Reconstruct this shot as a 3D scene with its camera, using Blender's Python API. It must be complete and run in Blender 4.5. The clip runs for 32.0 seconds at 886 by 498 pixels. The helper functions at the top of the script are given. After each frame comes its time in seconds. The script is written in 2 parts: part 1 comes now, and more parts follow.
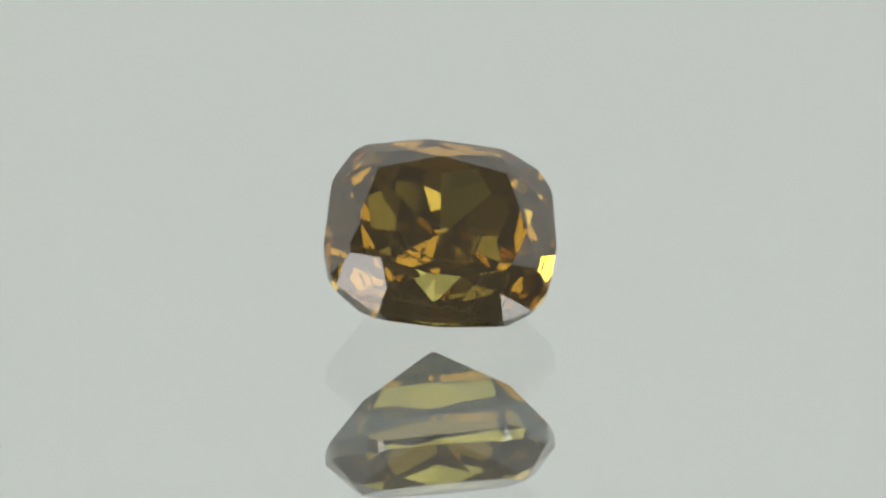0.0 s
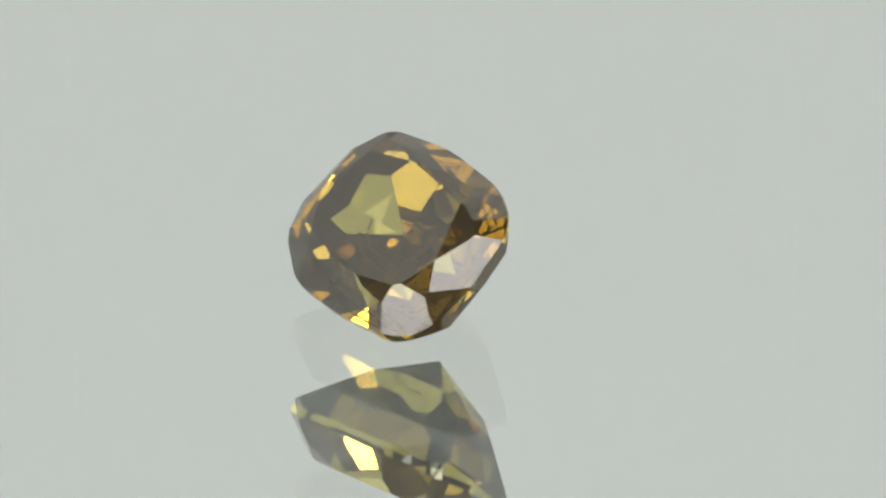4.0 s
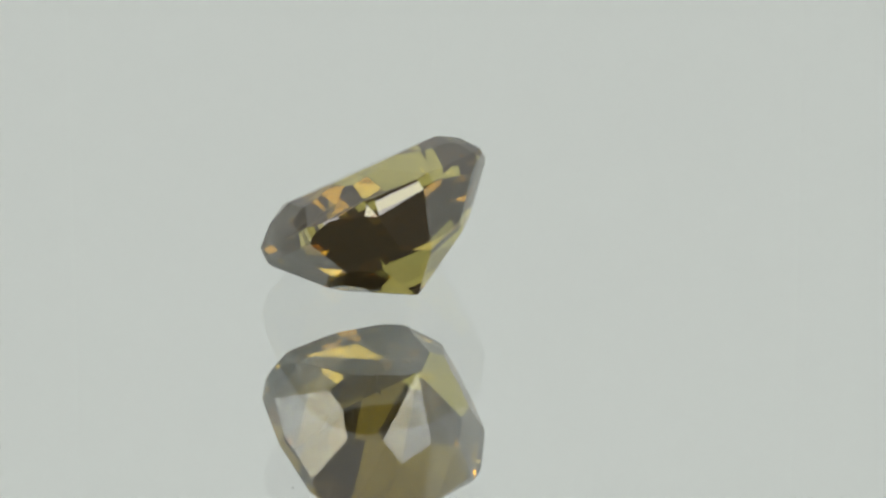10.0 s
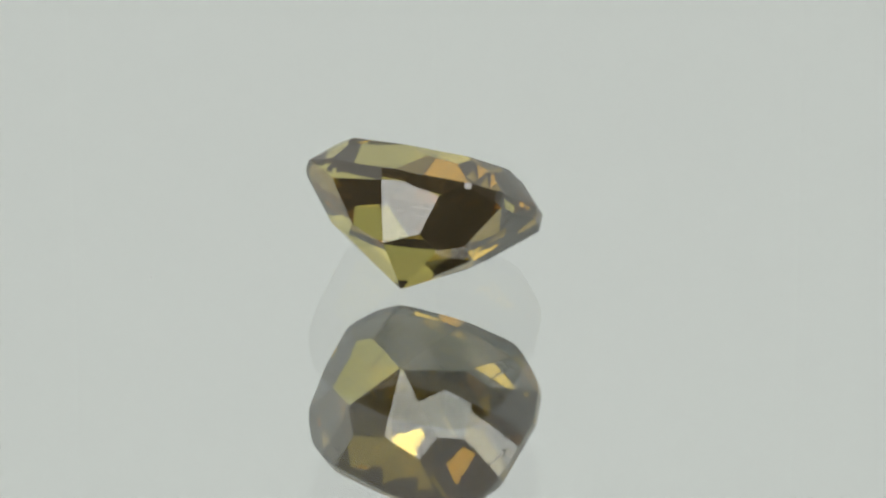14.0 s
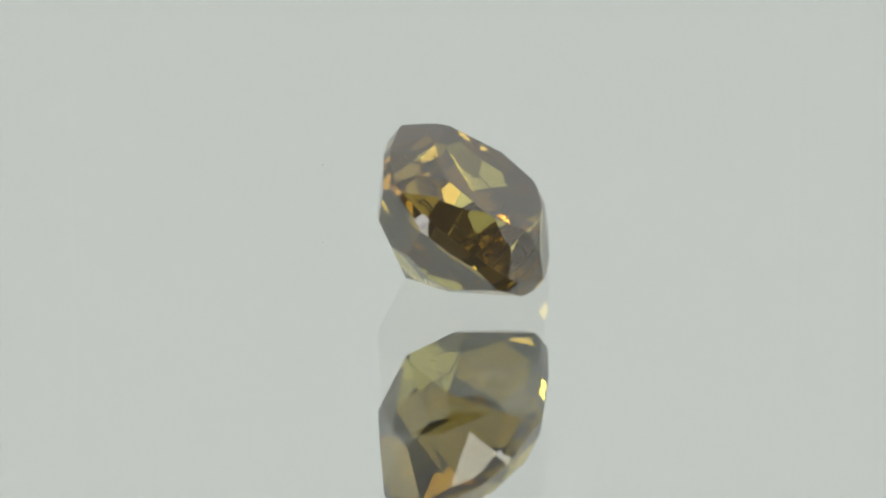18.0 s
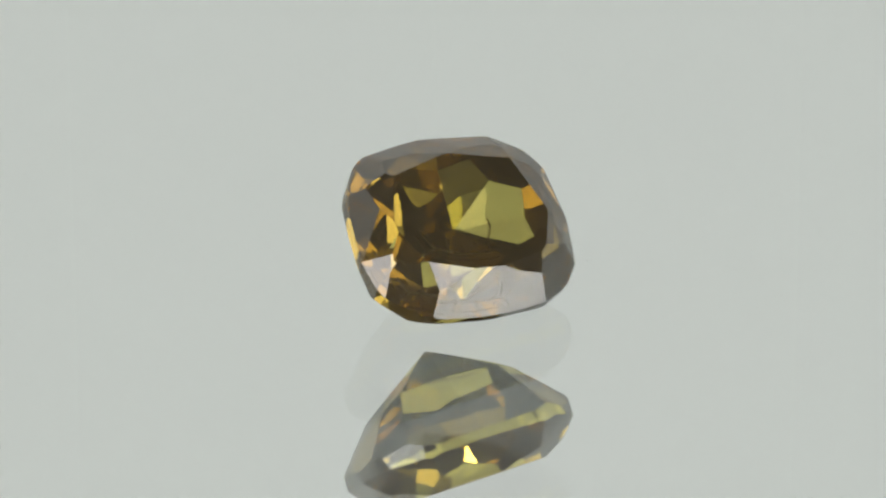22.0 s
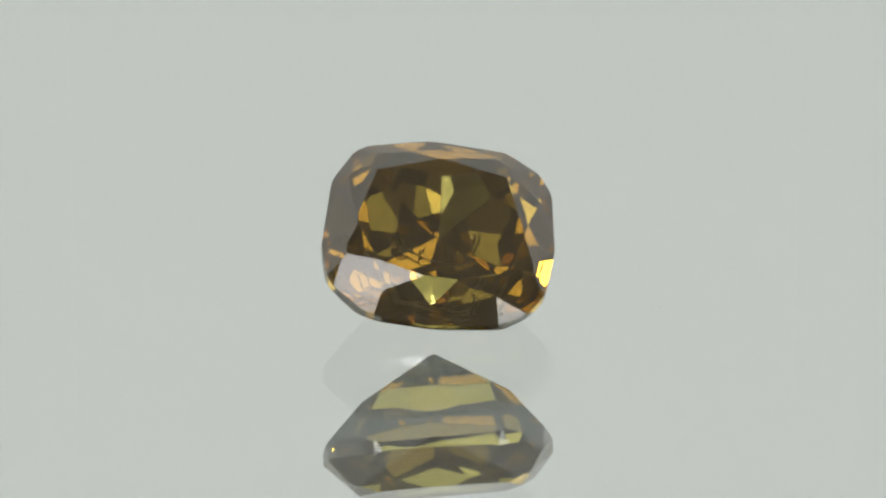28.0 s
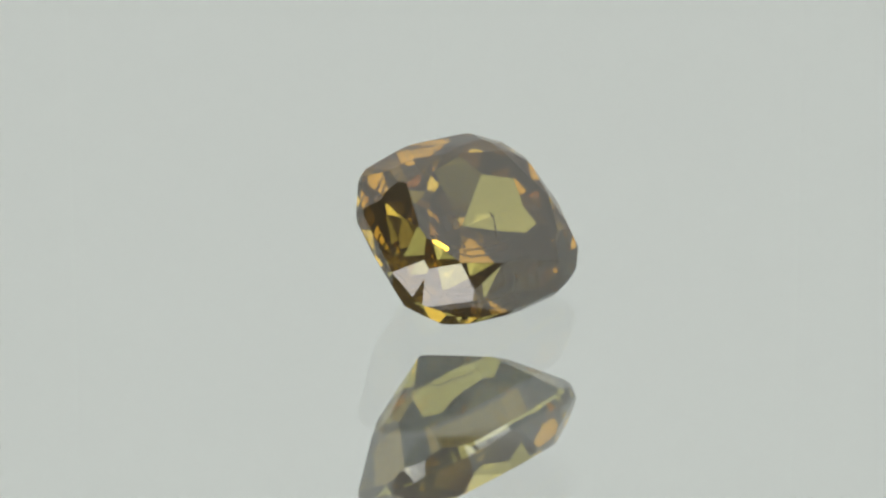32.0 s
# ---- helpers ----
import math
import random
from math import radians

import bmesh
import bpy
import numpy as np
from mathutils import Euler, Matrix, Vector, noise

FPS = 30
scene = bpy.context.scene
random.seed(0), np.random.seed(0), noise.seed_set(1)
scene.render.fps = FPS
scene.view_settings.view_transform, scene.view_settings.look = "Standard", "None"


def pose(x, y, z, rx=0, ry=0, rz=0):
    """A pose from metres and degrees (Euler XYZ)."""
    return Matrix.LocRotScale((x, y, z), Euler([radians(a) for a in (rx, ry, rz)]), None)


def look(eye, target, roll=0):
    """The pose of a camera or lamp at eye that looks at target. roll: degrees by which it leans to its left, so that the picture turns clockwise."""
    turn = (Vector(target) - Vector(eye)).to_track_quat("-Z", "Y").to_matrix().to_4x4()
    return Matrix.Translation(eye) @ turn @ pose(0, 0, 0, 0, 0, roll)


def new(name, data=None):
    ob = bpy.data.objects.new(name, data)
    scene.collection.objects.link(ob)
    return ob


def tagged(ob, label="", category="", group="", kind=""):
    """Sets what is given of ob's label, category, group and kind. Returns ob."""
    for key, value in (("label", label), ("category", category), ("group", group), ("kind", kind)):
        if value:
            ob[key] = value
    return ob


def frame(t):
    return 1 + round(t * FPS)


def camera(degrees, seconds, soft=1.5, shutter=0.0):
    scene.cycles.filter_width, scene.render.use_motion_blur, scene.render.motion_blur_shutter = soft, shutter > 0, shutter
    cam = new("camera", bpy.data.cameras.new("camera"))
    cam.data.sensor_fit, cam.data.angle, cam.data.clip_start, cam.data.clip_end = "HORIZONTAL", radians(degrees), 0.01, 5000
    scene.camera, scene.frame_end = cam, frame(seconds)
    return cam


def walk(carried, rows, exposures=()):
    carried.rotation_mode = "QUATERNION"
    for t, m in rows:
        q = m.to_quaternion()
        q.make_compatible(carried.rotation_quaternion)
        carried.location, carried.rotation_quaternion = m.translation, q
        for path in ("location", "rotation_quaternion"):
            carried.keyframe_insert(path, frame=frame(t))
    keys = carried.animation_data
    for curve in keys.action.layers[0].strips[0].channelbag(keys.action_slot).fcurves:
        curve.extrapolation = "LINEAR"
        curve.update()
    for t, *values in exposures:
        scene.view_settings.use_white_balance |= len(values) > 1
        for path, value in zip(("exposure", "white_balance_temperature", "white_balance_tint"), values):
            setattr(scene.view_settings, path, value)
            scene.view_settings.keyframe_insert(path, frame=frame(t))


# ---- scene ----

MM = 0.001

# ---------------------------------------------------------------- camera
EYE = Vector((0.000624, -0.181109, 0.100871))
AHEAD = Vector((0.0, 0.87572, -0.48282))
cam = camera(6.494, 32.0, soft=2.3)
# the tripod head sinks by a few hundredths of a degree on the way: seconds, degrees
SAG = [(0.0, -0.0223), (14.0, 0.0197), (25.0, -0.0148), (32.0, 0.0233)]
SIDE = Vector((1.0, 0.0, 0.0))
walk(cam, [(t, look(EYE, EYE + Matrix.Rotation(radians(a), 3, SIDE) @ AHEAD)) for t, a in SAG], exposures=[(0.0, 0.0), (32.0, 0.0)])

# ---------------------------------------------------------------- world and lights
world = bpy.data.worlds.new("world")
scene.world = world
world.use_nodes = True
world.node_tree.nodes["Background"].inputs["Color"].default_value = (0.5, 0.52, 0.5, 1)
world.node_tree.nodes["Background"].inputs["Strength"].default_value = 0.05


def toward(azimuth, elevation, distance):
    """A place seen from the stone: azimuth from the camera's side, positive to its right."""
    a, e = radians(azimuth), radians(elevation)
    return Vector((math.sin(a) * math.cos(e), -math.cos(a) * math.cos(e), math.sin(e))) * distance


def panel_light(name, azimuth, elevation, distance, width, height, radiance, colour):
    lamp = bpy.data.lights.new(name, "AREA")
    lamp.shape, lamp.size, lamp.size_y = "RECTANGLE", width, height
    lamp.energy, lamp.color = radiance * math.pi * width * height, colour
    ob = new(name, lamp)
    ob.matrix_world = look(toward(azimuth, elevation, distance), (0, 0, 0))
    return ob


panel_light("softbox_light", -34.5, 17.5, 0.42, 0.289, 0.257, 2.4, (1.0, 0.97, 0.95))
panel_light("softbox_light", 45.5, 20, 0.42, 0.281, 0.225, 2.5, (1.0, 0.97, 0.95))
panel_light("spot_light", -22.5, 43.8, 0.38, 0.050, 0.022, 80, (1.0, 0.97, 0.93))
panel_light("spot_light", -25, 57.5, 0.40, 0.011, 0.007, 380, (1.0, 0.97, 0.93))
panel_light("spot_light", -45, 57, 0.40, 0.036, 0.016, 80, (1.0, 0.97, 0.93))


# ---------------------------------------------------------------- materials
STONE_PASS = (0.84, 0.79, 0.41)
STONE_GLARE = (0.80, 0.64, 0.34)
STONE_BOUNCE = (0.635, 0.50, 0.27)


def material(name):
    m = bpy.data.materials.new(name)
    m.use_nodes = True
    nt = m.node_tree
    nt.nodes.clear()
    out = nt.nodes.new("ShaderNodeOutputMaterial")
    return m, nt, out


def node(nt, kind, **sockets):
    n = nt.nodes.new(kind)
    for key, value in sockets.items():
        n.inputs[key.replace("_", " ")].default_value = value
    return n


def stone_material():
    """Cut stone: clear reflections outside, a brown tint at each pass and at each total reflection inside,
    and a thin diffuse veil, put into the colour, that lifts the darks as lens glare does."""
    m, nt, out = material("cut_stone")
    fresnel = node(nt, "ShaderNodeFresnel", IOR=2.42)
    inside = nt.nodes.new("ShaderNodeValToRGB")
    inside.color_ramp.elements[0].position, inside.color_ramp.elements[0].color = 0.90, (0.97, 0.97, 0.97, 1)
    inside.color_ramp.elements[1].position, inside.color_ramp.elements[1].color = 0.985, (*STONE_BOUNCE, 1)
    refract = node(nt, "ShaderNodeBsdfRefraction", IOR=2.42, Roughness=0.0, Color=(*STONE_PASS, 1))
    gloss = node(nt, "ShaderNodeBsdfAnisotropic", Roughness=0.0)
    mix = nt.nodes.new("ShaderNodeMixShader")
    nt.links.new(fresnel.outputs[0], inside.inputs[0])
    nt.links.new(inside.outputs[0], gloss.inputs["Color"])
    nt.links.new(fresnel.outputs[0], mix.inputs[0])
    nt.links.new(refract.outputs[0], mix.inputs[1])
    nt.links.new(gloss.outputs[0], mix.inputs[2])
    # brown diffuse share stands in for veiling glare over the stone's darks
    haze = node(nt, "ShaderNodeBsdfDiffuse", Color=(*STONE_GLARE, 1))
    veil = nt.nodes.new("ShaderNodeMixShader")
    grain = node(nt, "ShaderNodeTexNoise", Scale=2500.0, Detail=3.0)
    place = nt.nodes.new("ShaderNodeTexCoord")
    thick = nt.nodes.new("ShaderNodeMapRange")
    thick.inputs["To Min"].default_value, thick.inputs["To Max"].default_value = 0.025, 0.06
    nt.links.new(place.outputs["Object"], grain.inputs["Vector"])
    nt.links.new(grain.outputs["Fac"], thick.inputs["Value"])
    nt.links.new(thick.outputs[0], veil.inputs[0])
    nt.links.new(mix.outputs[0], veil.inputs[1])
    nt.links.new(haze.outputs[0], veil.inputs[2])
    nt.links.new(veil.outputs[0], out.inputs[0])
    return m


def plate_glass_material():
    m, nt, out = material("mirror_glass")
    g = node(nt, "ShaderNodeBsdfGlass", IOR=1.52, Roughness=0.0, Color=(0.985, 0.995, 0.988, 1))
    nt.links.new(g.outputs[0], out.inputs[0])
    return m


def silver_material():
    m, nt, out = material("silver_backing")
    g = node(nt, "ShaderNodeBsdfAnisotropic", Roughness=0.0, Color=(0.95, 0.965, 0.95, 1))
    nt.links.new(g.outputs[0], out.inputs[0])
    return m


def plain_material(name, colour, rough, scale, amount, glow=0.0):
    m, nt, out = material(name)
    p = node(nt, "ShaderNodeBsdfPrincipled", Roughness=rough)
    co = nt.nodes.new("ShaderNodeTexCoord")
    n1 = node(nt, "ShaderNodeTexNoise", Scale=scale, Detail=4.0)
    mix = nt.nodes.new("ShaderNodeMix")
    mix.data_type = "RGBA"
    mix.inputs[6].default_value = (*[c * (1 - amount) for c in colour], 1)
    mix.inputs[7].default_value = (*[min(1, c * (1 + amount)) for c in colour], 1)
    nt.links.new(co.outputs["Object"], n1.inputs["Vector"])
    nt.links.new(n1.outputs["Fac"], mix.inputs[0])
    nt.links.new(mix.outputs[2], p.inputs["Base Color"])
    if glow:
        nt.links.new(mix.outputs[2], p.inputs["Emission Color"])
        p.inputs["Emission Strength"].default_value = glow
    nt.links.new(p.outputs[0], out.inputs[0])
    return m


STONE = stone_material()
PLATE = plate_glass_material()
SILVER = silver_material()
# The backdrop's emission is added to even its brightness; no lamp stands behind it.
BACKDROP = plain_material("glowing_backdrop", (0.80, 0.822, 0.815), 0.9, 3.0, 0.02, 0.190)
DARK = plain_material("beige_room_paint", (0.46, 0.41, 0.36), 0.8, 6.0, 0.2)
TABLE_TOP = plain_material("grey_table_top", (0.35, 0.36, 0.35), 0.6, 20.0, 0.1)
FLAW = plain_material("dark_inclusion", (0.13, 0.10, 0.05), 0.7, 3000.0, 0.4)
DUST = plain_material("dust", (0.58, 0.59, 0.57), 0.9, 4000.0, 0.3)


def part(name, bm, mat, parent=None, label=""):
    me = bpy.data.meshes.new(name)
    bm.to_mesh(me)
    bm.free()
    me.materials.append(mat)
    ob = new(name, me)
    if parent:
        ob.parent = parent
    if label:
        tagged(ob, label)
    return ob


def slab(x0, y0, z0, x1, y1, z1):
    bm = bmesh.new()
    bmesh.ops.create_cube(bm, size=1)
    for v in bm.verts:
        v.co = Vector(((x0 + x1) / 2 + v.co.x * (x1 - x0), (y0 + y1) / 2 + v.co.y * (y1 - y0), (z0 + z1) / 2 + v.co.z * (z1 - z0)))
    return bm


# ---------------------------------------------------------------- the room and the backdrop
GROUND = -3.2 * MM


def room():
    r, h, t = 0.62, 0.75, 0.02
    for name, box in (("wall_north", (-r, r, GROUND, r, r + t, h)), ("wall_south", (-r, -r - t, GROUND, r, -r, h)),
                      ("wall_west", (-r - t, -r, GROUND, -r, r, h)), ("wall_east", (r, -r, GROUND, r + t, r, h))):
        tagged(part(name, slab(*box), DARK), "plain beige wall around the set", "wall", kind="structure")
    tagged(part("ceiling", slab(-r, -r, h, r, r, h + t), DARK), "plain beige ceiling over the set", "ceiling", kind="structure")
    tagged(part("floor", slab(-r, -r, GROUND - t, r, r, GROUND), TABLE_TOP), "plain grey table top under the mirror", "table top", kind="structure")


def backdrop():
    bm = bmesh.new()
    r, top, n, thick = 0.42, 0.43, 48, 0.003
    rings = []
    for k in range(n + 1):
        a = radians(-14 + 208 * k / n)
        c, s = math.cos(a), math.sin(a)
        rings.append([bm.verts.new(((r + d) * c, (r + d) * s, z)) for d, z in ((0, GROUND), (0, top), (thick, top), (thick, GROUND))])
    for a, b in zip(rings, rings[1:]):
        for i in range(4):
            bm.faces.new((a[i], a[(i + 1) % 4], b[(i + 1) % 4], b[i]))
    bm.faces.new(rings[0]), bm.faces.new(rings[-1][::-1])
    bmesh.ops.recalc_face_normals(bm, faces=bm.faces)
    for f in bm.faces:
        f.smooth = False
    # the same sheet sweeps on overhead, behind the stone
    front, m = 0.072, 40
    first = math.asin(front / r)
    rim = [(r * math.cos(first + (math.pi - 2 * first) * k / m), r * math.sin(first + (math.pi - 2 * first) * k / m)) for k in range(m + 1)]
    low, high = ([bm.verts.new((x, y, z)) for x, y in rim] for z in (top, top + thick))
    bm.faces.new(low[::-1]), bm.faces.new(high)
    for k in range(m + 1):
        j = (k + 1) % (m + 1)
        bm.faces.new((low[k], low[j], high[j], high[k]))
    tagged(part("backdrop", bm, BACKDROP), "plain pale grey-green backdrop with an added even glow, sweeping overhead", "backdrop", kind="structure")


room()
backdrop()


# ---------------------------------------------------------------- the mirror
def mirror_plate():
    root = tagged(new("round_mirror"), "round silvered glass mirror turning under the stone", "mirror")
    r, t, n, b = 70 * MM, 3.074 * MM, 128, 0.4 * MM
    bm = bmesh.new()
    rings = []
    for rad, z in ((r - b, 0.0), (r, -b), (r, -t)):
        rings.append([bm.verts.new((rad * math.cos(2 * math.pi * k / n), rad * math.sin(2 * math.pi * k / n), z)) for k in range(n)])
    bm.faces.new(rings[0])
    for lo, hi in ((rings[1], rings[0]), (rings[2], rings[1])):
        for k in range(n):
            bm.faces.new((lo[k], lo[(k + 1) % n], hi[(k + 1) % n], hi[k]))
    part("glass_plate", bm, PLATE, root, "clear float glass with a ground edge")
    bm = bmesh.new()
    bmesh.ops.create_cone(bm, cap_ends=True, segments=n, radius1=r, radius2=r, depth=0.2 * MM)
    bmesh.ops.translate(bm, verts=bm.verts, vec=(0, 0, -t - 0.1 * MM))
    part("silver_backing", bm, SILVER, root, "bright silver layer behind the glass")
    return root


# ---------------------------------------------------------------- the cut stone
# Facets by ring: name, count, first azimuth, then each facet's azimuth error, elevation of its normal (degrees) and distance (mm) from the culet.
TABLE = (78.0, 88.44, 3.672)
BEZELS = ("bezel_facet", 8, 0,
    [0.3, -0.6, -0.3, -1.8, -0.3, 3.0, -2.5, -3.4],
    [46.4, 48.6, 47.0, 48.6, 47.4, 48.2, 46.4, 49.6],
    [4.162, 4.136, 3.821, 4.220, 4.197, 4.162, 3.892, 4.243])
STARS = ("star_facet", 8, 22.5,
    [-1.0, 9.0, -9.0, 1.2, 4.3, 5.0, -8.8, 4.1],
    [67.0, 63.5, 62.0, 63.5, 62.5, 60.3, 60.9, 61.9],
    [4.125, 3.985, 4.000, 4.205, 4.248, 4.103, 4.131, 4.268])
UPPER_GIRDLE = ("upper_girdle_facet", 16, 11.25,
    [-5.2, 1.5, -0.1, 6.0, -2.5, -5.6, 0.7, 6.2, 4.8, 5.1, -4.9, 7.4, -7.9, -5.1, -8.4, 3.2],
    [41.1, 46.8, 43.5, 43.5, 42.6, 44.2, 39.8, 42.9, 44.0, 45.6, 43.8, 43.7, 43.8, 43.2, 43.6, 39.6],
    [4.133, 4.173, 4.049, 3.781, 3.828, 4.120, 4.233, 4.157, 4.258, 4.245, 4.154, 3.895, 3.897, 4.176, 4.308, 4.169])
GIRDLE = ("girdle_facet", 16, 11.25,
    [-6.4, -2.6, 3.9, 5.2, -1.1, -3.9, 1.1, 6.0, 2.5, 2.8, -3.7, 6.7, -6.5, -7.3, -3.2, 3.1],
    [0.1, -0.1, -0.1, -0.0, 0.0, -0.1, 0.1, 0.0, 0.0, -0.1, -0.0, -0.0, -0.0, -0.0, 0.0, -0.0],
    [2.967, 3.107, 2.853, 2.511, 2.592, 2.979, 3.104, 2.997, 3.149, 3.204, 3.041, 2.692, 2.696, 3.038, 3.244, 3.023])
PAVILION = ("lower_girdle_facet", 8, 0,
    [2.1, 0.7, 0.7, 2.6, -2.7, 1.1, -1.6, -1.8],
    [-39.0, -38.9, -31.4, -39.5, -40.7, -47.5, -47.2, -44.1],
    [0.836, 0.715, 0.919, 0.734, 0.705, 0.418, 0.032, 0.590])
MAINS = ("pavilion_main_facet", 8, 22.5,
    [-0.8, -1.7, 2.9, 5.5, -9.1, -1.5, 7.5, 13.5],
    [-58.7, -57.9, -57.7, -57.6, -58.4, -57.5, -57.5, -60.5],
    [-0.025, -0.036, -0.026, -0.003, 0.012, 0.026, 0.014, -0.011])
CUT = (BEZELS, STARS, UPPER_GIRDLE, GIRDLE, PAVILION, MAINS)


BREAK = (3.0, 2.4, 3.4, 2.2, 2.8, 3.2, 4.0, 2.6)  # half the angle between the halves of a lower girdle facet
SHARP = (4, 15)  # corners of the girdle that are not rounded off


def facet_planes():
    planes = [("table_facet", *TABLE)]
    for name, count, first, turn, rise, away in CUT:
        for k in range(count):
            planes.append((name, first + 360 / count * k + turn[k], rise[k], away[k]))
    # each lower girdle facet is broken along its middle into two halves
    halves = [p for p in planes if p[0] == "lower_girdle_facet"]
    planes = [p for p in planes if p[0] != "lower_girdle_facet"]
    for k, (name, azimuth, elevation, away) in enumerate(halves):
        swing = BREAK[k]
        for side in (-1, 1):
            planes.append((name, azimuth + side * swing, elevation, away - 0.012 * swing))
    # the girdle is a faceted band: its sixteen flats, rounded off by narrow ones between them
    ring = [[p[1], p[3] + 0.028] for p in planes if p[0] == "girdle_facet"]
    planes = [p for p in planes if p[0] != "girdle_facet"]
    n = len(ring)
    steps = [(ring[(k + 1) % n][0] - ring[k][0] + 180) % 360 - 180 for k in range(n)]
    corner = []
    for k in range(n):
        turn, d0, d1 = radians(steps[k]), ring[k][1], ring[(k + 1) % n][1]
        bend = math.atan2(d1 - d0 * math.cos(turn), d0 * math.sin(turn))
        a = radians(ring[k][0]) + bend
        corner.append(Vector((math.cos(a), math.sin(a))) * (d0 / math.cos(bend)))
    lean = random.Random(5)
    for k in range(n):
        half = min((corner[k] - corner[k - 1]).length, (corner[(k + 1) % n] - corner[k]).length) / 2
        turn = radians(steps[k])
        radius = 0.65 * half / math.tan(turn / 2)
        mid = radians(ring[k][0]) + turn / 2
        centre = corner[k] - Vector((math.cos(mid), math.sin(mid))) * (radius / math.cos(turn / 2))
        count = 1 if k in SHARP else max(1, round(steps[k] / 6))
        for i in range(count):
            a = radians(ring[k][0]) + turn * i / count
            away = ring[k][1] if i == 0 else centre.dot(Vector((math.cos(a), math.sin(a)))) + radius
            planes.append(("girdle_facet", math.degrees(a), lean.uniform(-2.5, 2.5), away))
    made = []
    for name, azimuth, elevation, away in planes:
        a, e = radians(azimuth), radians(elevation)
        if name == "girdle_facet":
            away = away * math.cos(e) + 2.6 * math.sin(e)  # leans about the middle of the band
        made.append((name, np.array((math.cos(e) * math.cos(a), math.cos(e) * math.sin(a), math.sin(e))), away))
    return made


def facet_outline(planes, i):
    """The polygon that the other planes leave of plane i."""
    _, n, d = planes[i]
    side = np.cross(n, (0.3, 0.2, 0.93) if abs(n[2]) < 0.9 else (1, 0, 0))
    side = side / np.linalg.norm(side)
    other = np.cross(n, side)
    poly = [n * d + 40 * (side * p + other * q) for p, q in ((-1, -1), (1, -1), (1, 1), (-1, 1))]
    for j, (_, m, c) in enumerate(planes):
        if j == i or not poly:
            continue
        kept = []
        for p, q in zip(poly, poly[1:] + poly[:1]):
            hp, hq = p @ m - c, q @ m - c
            if hp <= 0:
                kept.append(p)
            if (hp < 0 < hq) or (hq < 0 < hp):
                kept.append(p + (q - p) * (hp / (hp - hq)))
        poly = kept
    clean = []
    for p in poly:
        if not clean or np.linalg.norm(p - clean[-1]) > 1e-4:
            clean.append(p)
    if len(clean) > 1 and np.linalg.norm(clean[0] - clean[-1]) < 1e-4:
        clean.pop()
    return clean


STONE_LABEL = "brown-olive cushion-cut gemstone lying tilted on the mirror"
FACET_LABELS = {"table_facet": "large flat polished table", "girdle_facet": "narrow polished girdle facet"}


# Feathers and dark grains under the pavilion: the line they follow (mm from the culet) and their width.
INCLUSIONS = [
    (((0.66, -0.66, 0.78), (0.78, -0.49, 0.63), (0.84, -0.35, 0.62), (0.95, -0.15, 0.67), (0.91, 0.06, 0.67)), 0.050),
    (((-1.07, -0.05, 0.79), (-0.97, -0.28, 0.76), (-0.91, -0.51, 0.76), (-0.61, -0.67, 0.87), (-0.43, -0.81, 0.99)), 0.060),
    (((-0.43, -0.81, 0.99), (-0.05, -0.89, 1.02), (0.36, -0.94, 1.09), (0.81, -0.94, 1.10)), 0.045),
    (((-0.47, -0.52, 0.72), (-0.50, -0.69, 0.88)), 0.050),
    (((-0.83, -0.60, 0.83), (-1.09, -0.65, 0.90)), 0.040),
    (((-0.38, -0.46, 0.60), (-0.40, -0.32, 0.48)), 0.040),
    (((0.37, -0.66, 0.77), (0.32, -0.53, 0.65)), 0.035),
    (((0.10, -0.93, 1.01), (0.11, -0.84, 0.93)), 0.030)]


def inclusion(line, width):
    """A broken string of flat grains along a line."""
    rnd = random.Random(round(1000 * (line[0].x + line[-1].y)))
    bm = bmesh.new()
    for a, b in zip(line, line[1:]):
        count = max(2, round((b - a).length / width * 1.6))
        for k in range(count):
            at = a.lerp(b, (k + rnd.random()) / count) + Vector([rnd.uniform(-0.4, 0.4) * width for _ in range(3)])
            size = Vector((rnd.uniform(0.5, 1.2), rnd.uniform(0.3, 0.9), rnd.uniform(0.2, 0.5))) * width
            turn = Euler([rnd.uniform(0, 3) for _ in range(3)]).to_matrix().to_4x4()
            bmesh.ops.create_icosphere(bm, subdivisions=1, radius=MM, matrix=Matrix.Translation(at * MM) @ turn @ Matrix.Diagonal((*size, 1)))
    return bm


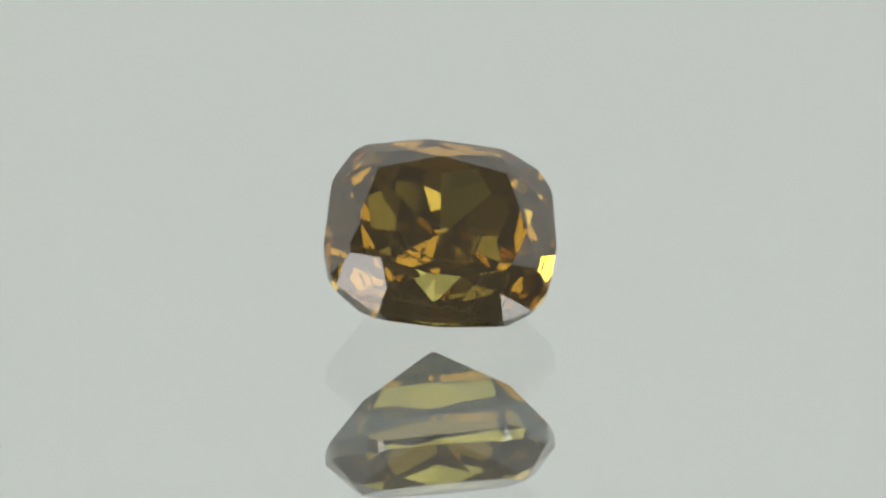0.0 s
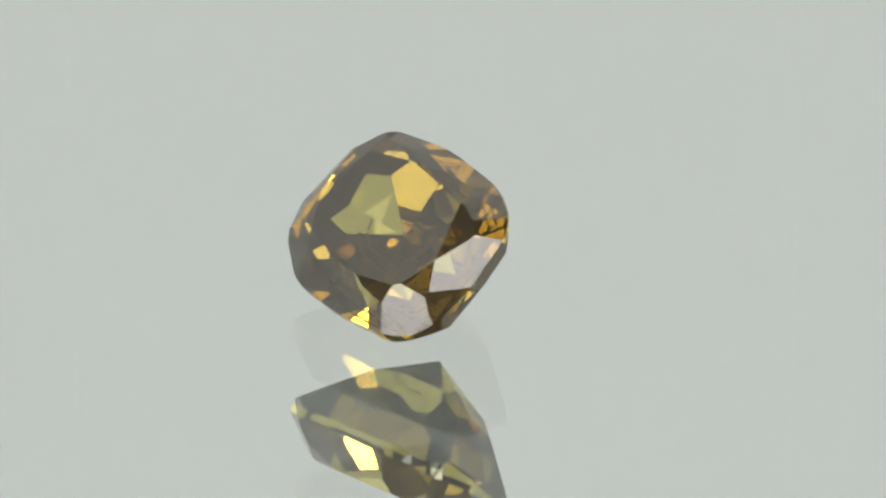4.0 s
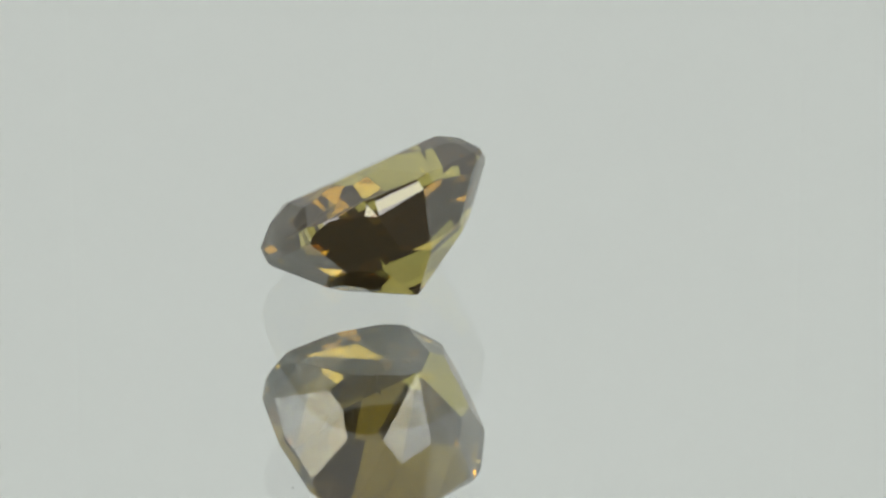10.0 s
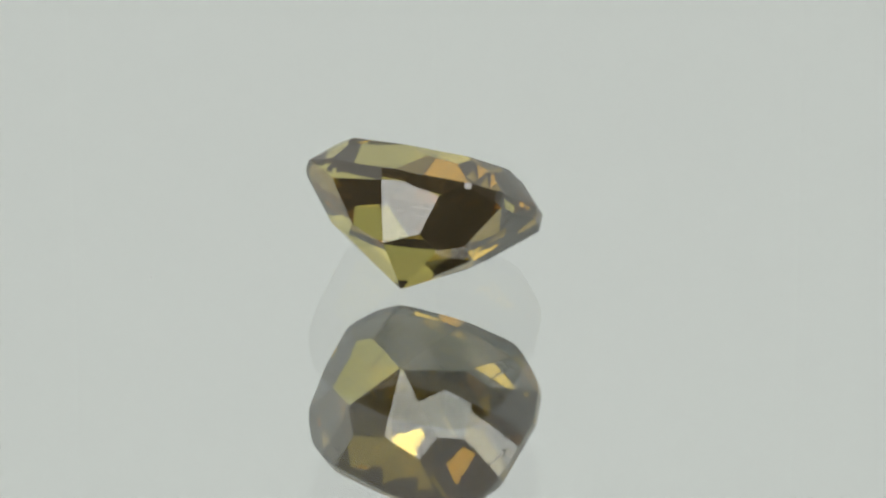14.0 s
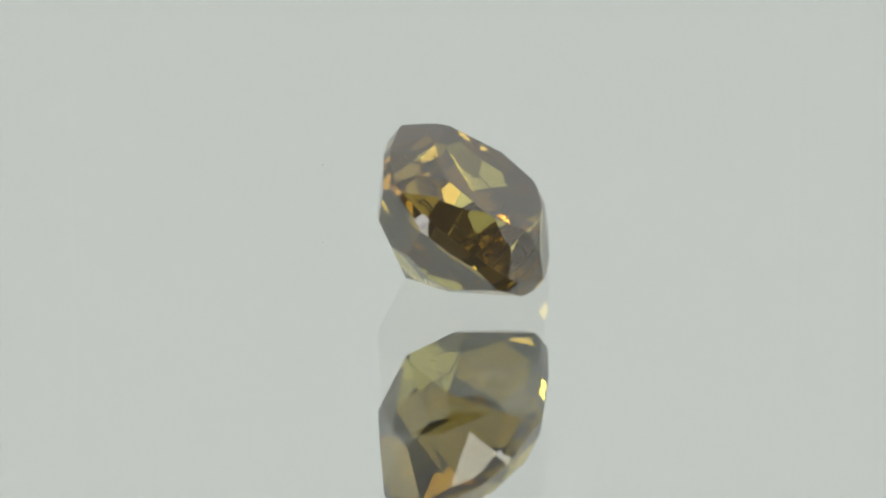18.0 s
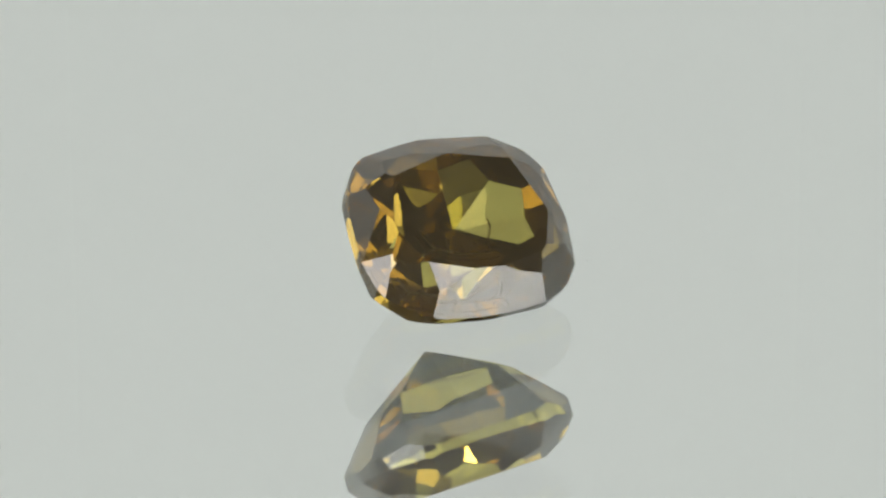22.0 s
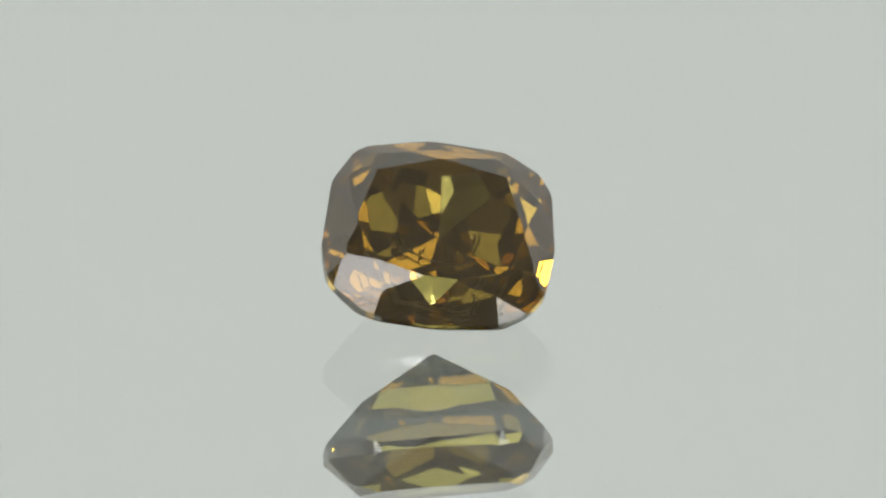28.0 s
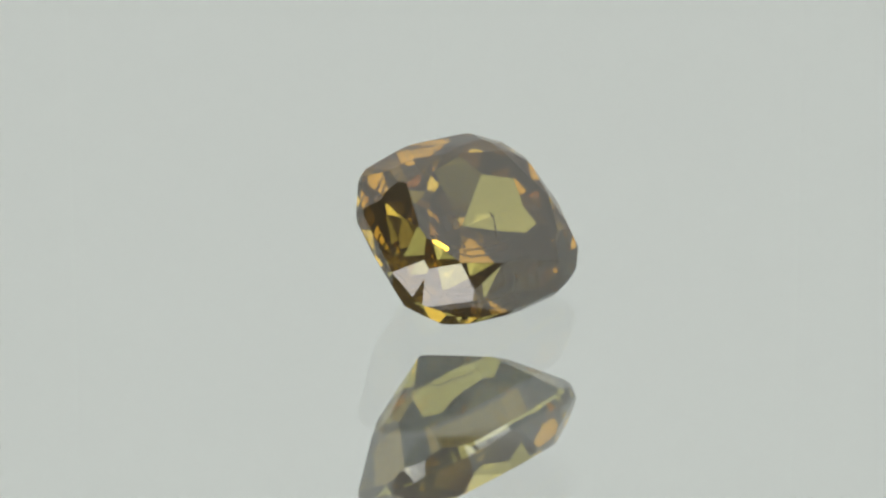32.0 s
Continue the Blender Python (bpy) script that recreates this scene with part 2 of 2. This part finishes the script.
def gemstone():
    root = tagged(new("gemstone"), STONE_LABEL, "gemstone")
    planes = facet_planes()
    rest = Euler((radians(36.98), 0, 0)).to_matrix() @ Euler((0, 0, radians(-7.40))).to_matrix()
    rest = Euler((0, 0, radians(1.59))).to_matrix() @ rest
    outlines = [facet_outline(planes, i) for i in range(len(planes))]
    low = min((rest @ Vector(p)).z for poly in outlines for p in poly)
    shift = Vector((0.4039, 0.3926, -low))
    for (name, n, d), poly in zip(planes, outlines):
        if len(poly) < 3:
            continue
        bm = bmesh.new()
        bm.faces.new([bm.verts.new((rest @ Vector(p) + shift) * MM) for p in poly])
        part(name, bm, STONE, root, FACET_LABELS.get(name, ""))
    for line, width in INCLUSIONS:
        part("inclusion", inclusion([rest @ Vector(p) + shift for p in line], width), FLAW, root, "small dark inclusion inside the stone")
    return root


# ---------------------------------------------------------------- dust on the glass
def dust_speck(radius, azimuth, size):
    bm = bmesh.new()
    bmesh.ops.create_icosphere(bm, subdivisions=2, radius=size)
    for v in bm.verts:
        v.co *= 1 + 0.35 * noise.noise(v.co / size * 1.7 + Vector((azimuth, 0, 0)))
        v.co.z *= 0.5
    a = radians(azimuth)
    low = min(v.co.z for v in bm.verts)
    bmesh.ops.translate(bm, verts=bm.verts, vec=(radius * math.cos(a), radius * math.sin(a), -low))
    return tagged(part("dust_speck", bm, DUST), "tiny grey dust speck on the mirror", "dust", "dust on the mirror")


MIRROR = mirror_plate()
GEM = gemstone()
SPECKS = [dust_speck(7.15 * MM, 20.3, 0.034 * MM)]

# ---------------------------------------------------------------- what turns
TURN = [
    (0.0, 6.25), (1.0, -2.38), (2.0, -13.68), (3.0, -26.91), (3.5, -34.21), (5.5, -67.43), (6.0, -75.41), (7.0, -90.56), (8.0, -105.93), (9.0,
    -121.85), (10.0, -137.65), (11.0, -155.03), (12.0, -171.92), (13.0, -187.21), (14.0, -203.45), (14.5, -211.68), (16.5, -246.49), (17.0, -254.64),
    (18.0, -268.5), (19.0, -283.25), (20.0, -298.52), (21.0, -314.17), (22.0, -329.97), (23.0, -343.67), (23.5, -350.75), (24.0, -355.64), (24.5,
    -356.66), (25.0, -356.76), (27.5, -357.2), (28.0, -355.71), (29.0, -346.81), (30.0, -336.87), (31.0, -325.77), (32.0, -314.01)]


def motions():
    for thing in (MIRROR, GEM, *SPECKS):
        walk(thing, [(t, pose(0, 0, 0, 0, 0, a)) for t, a in TURN])


motions()
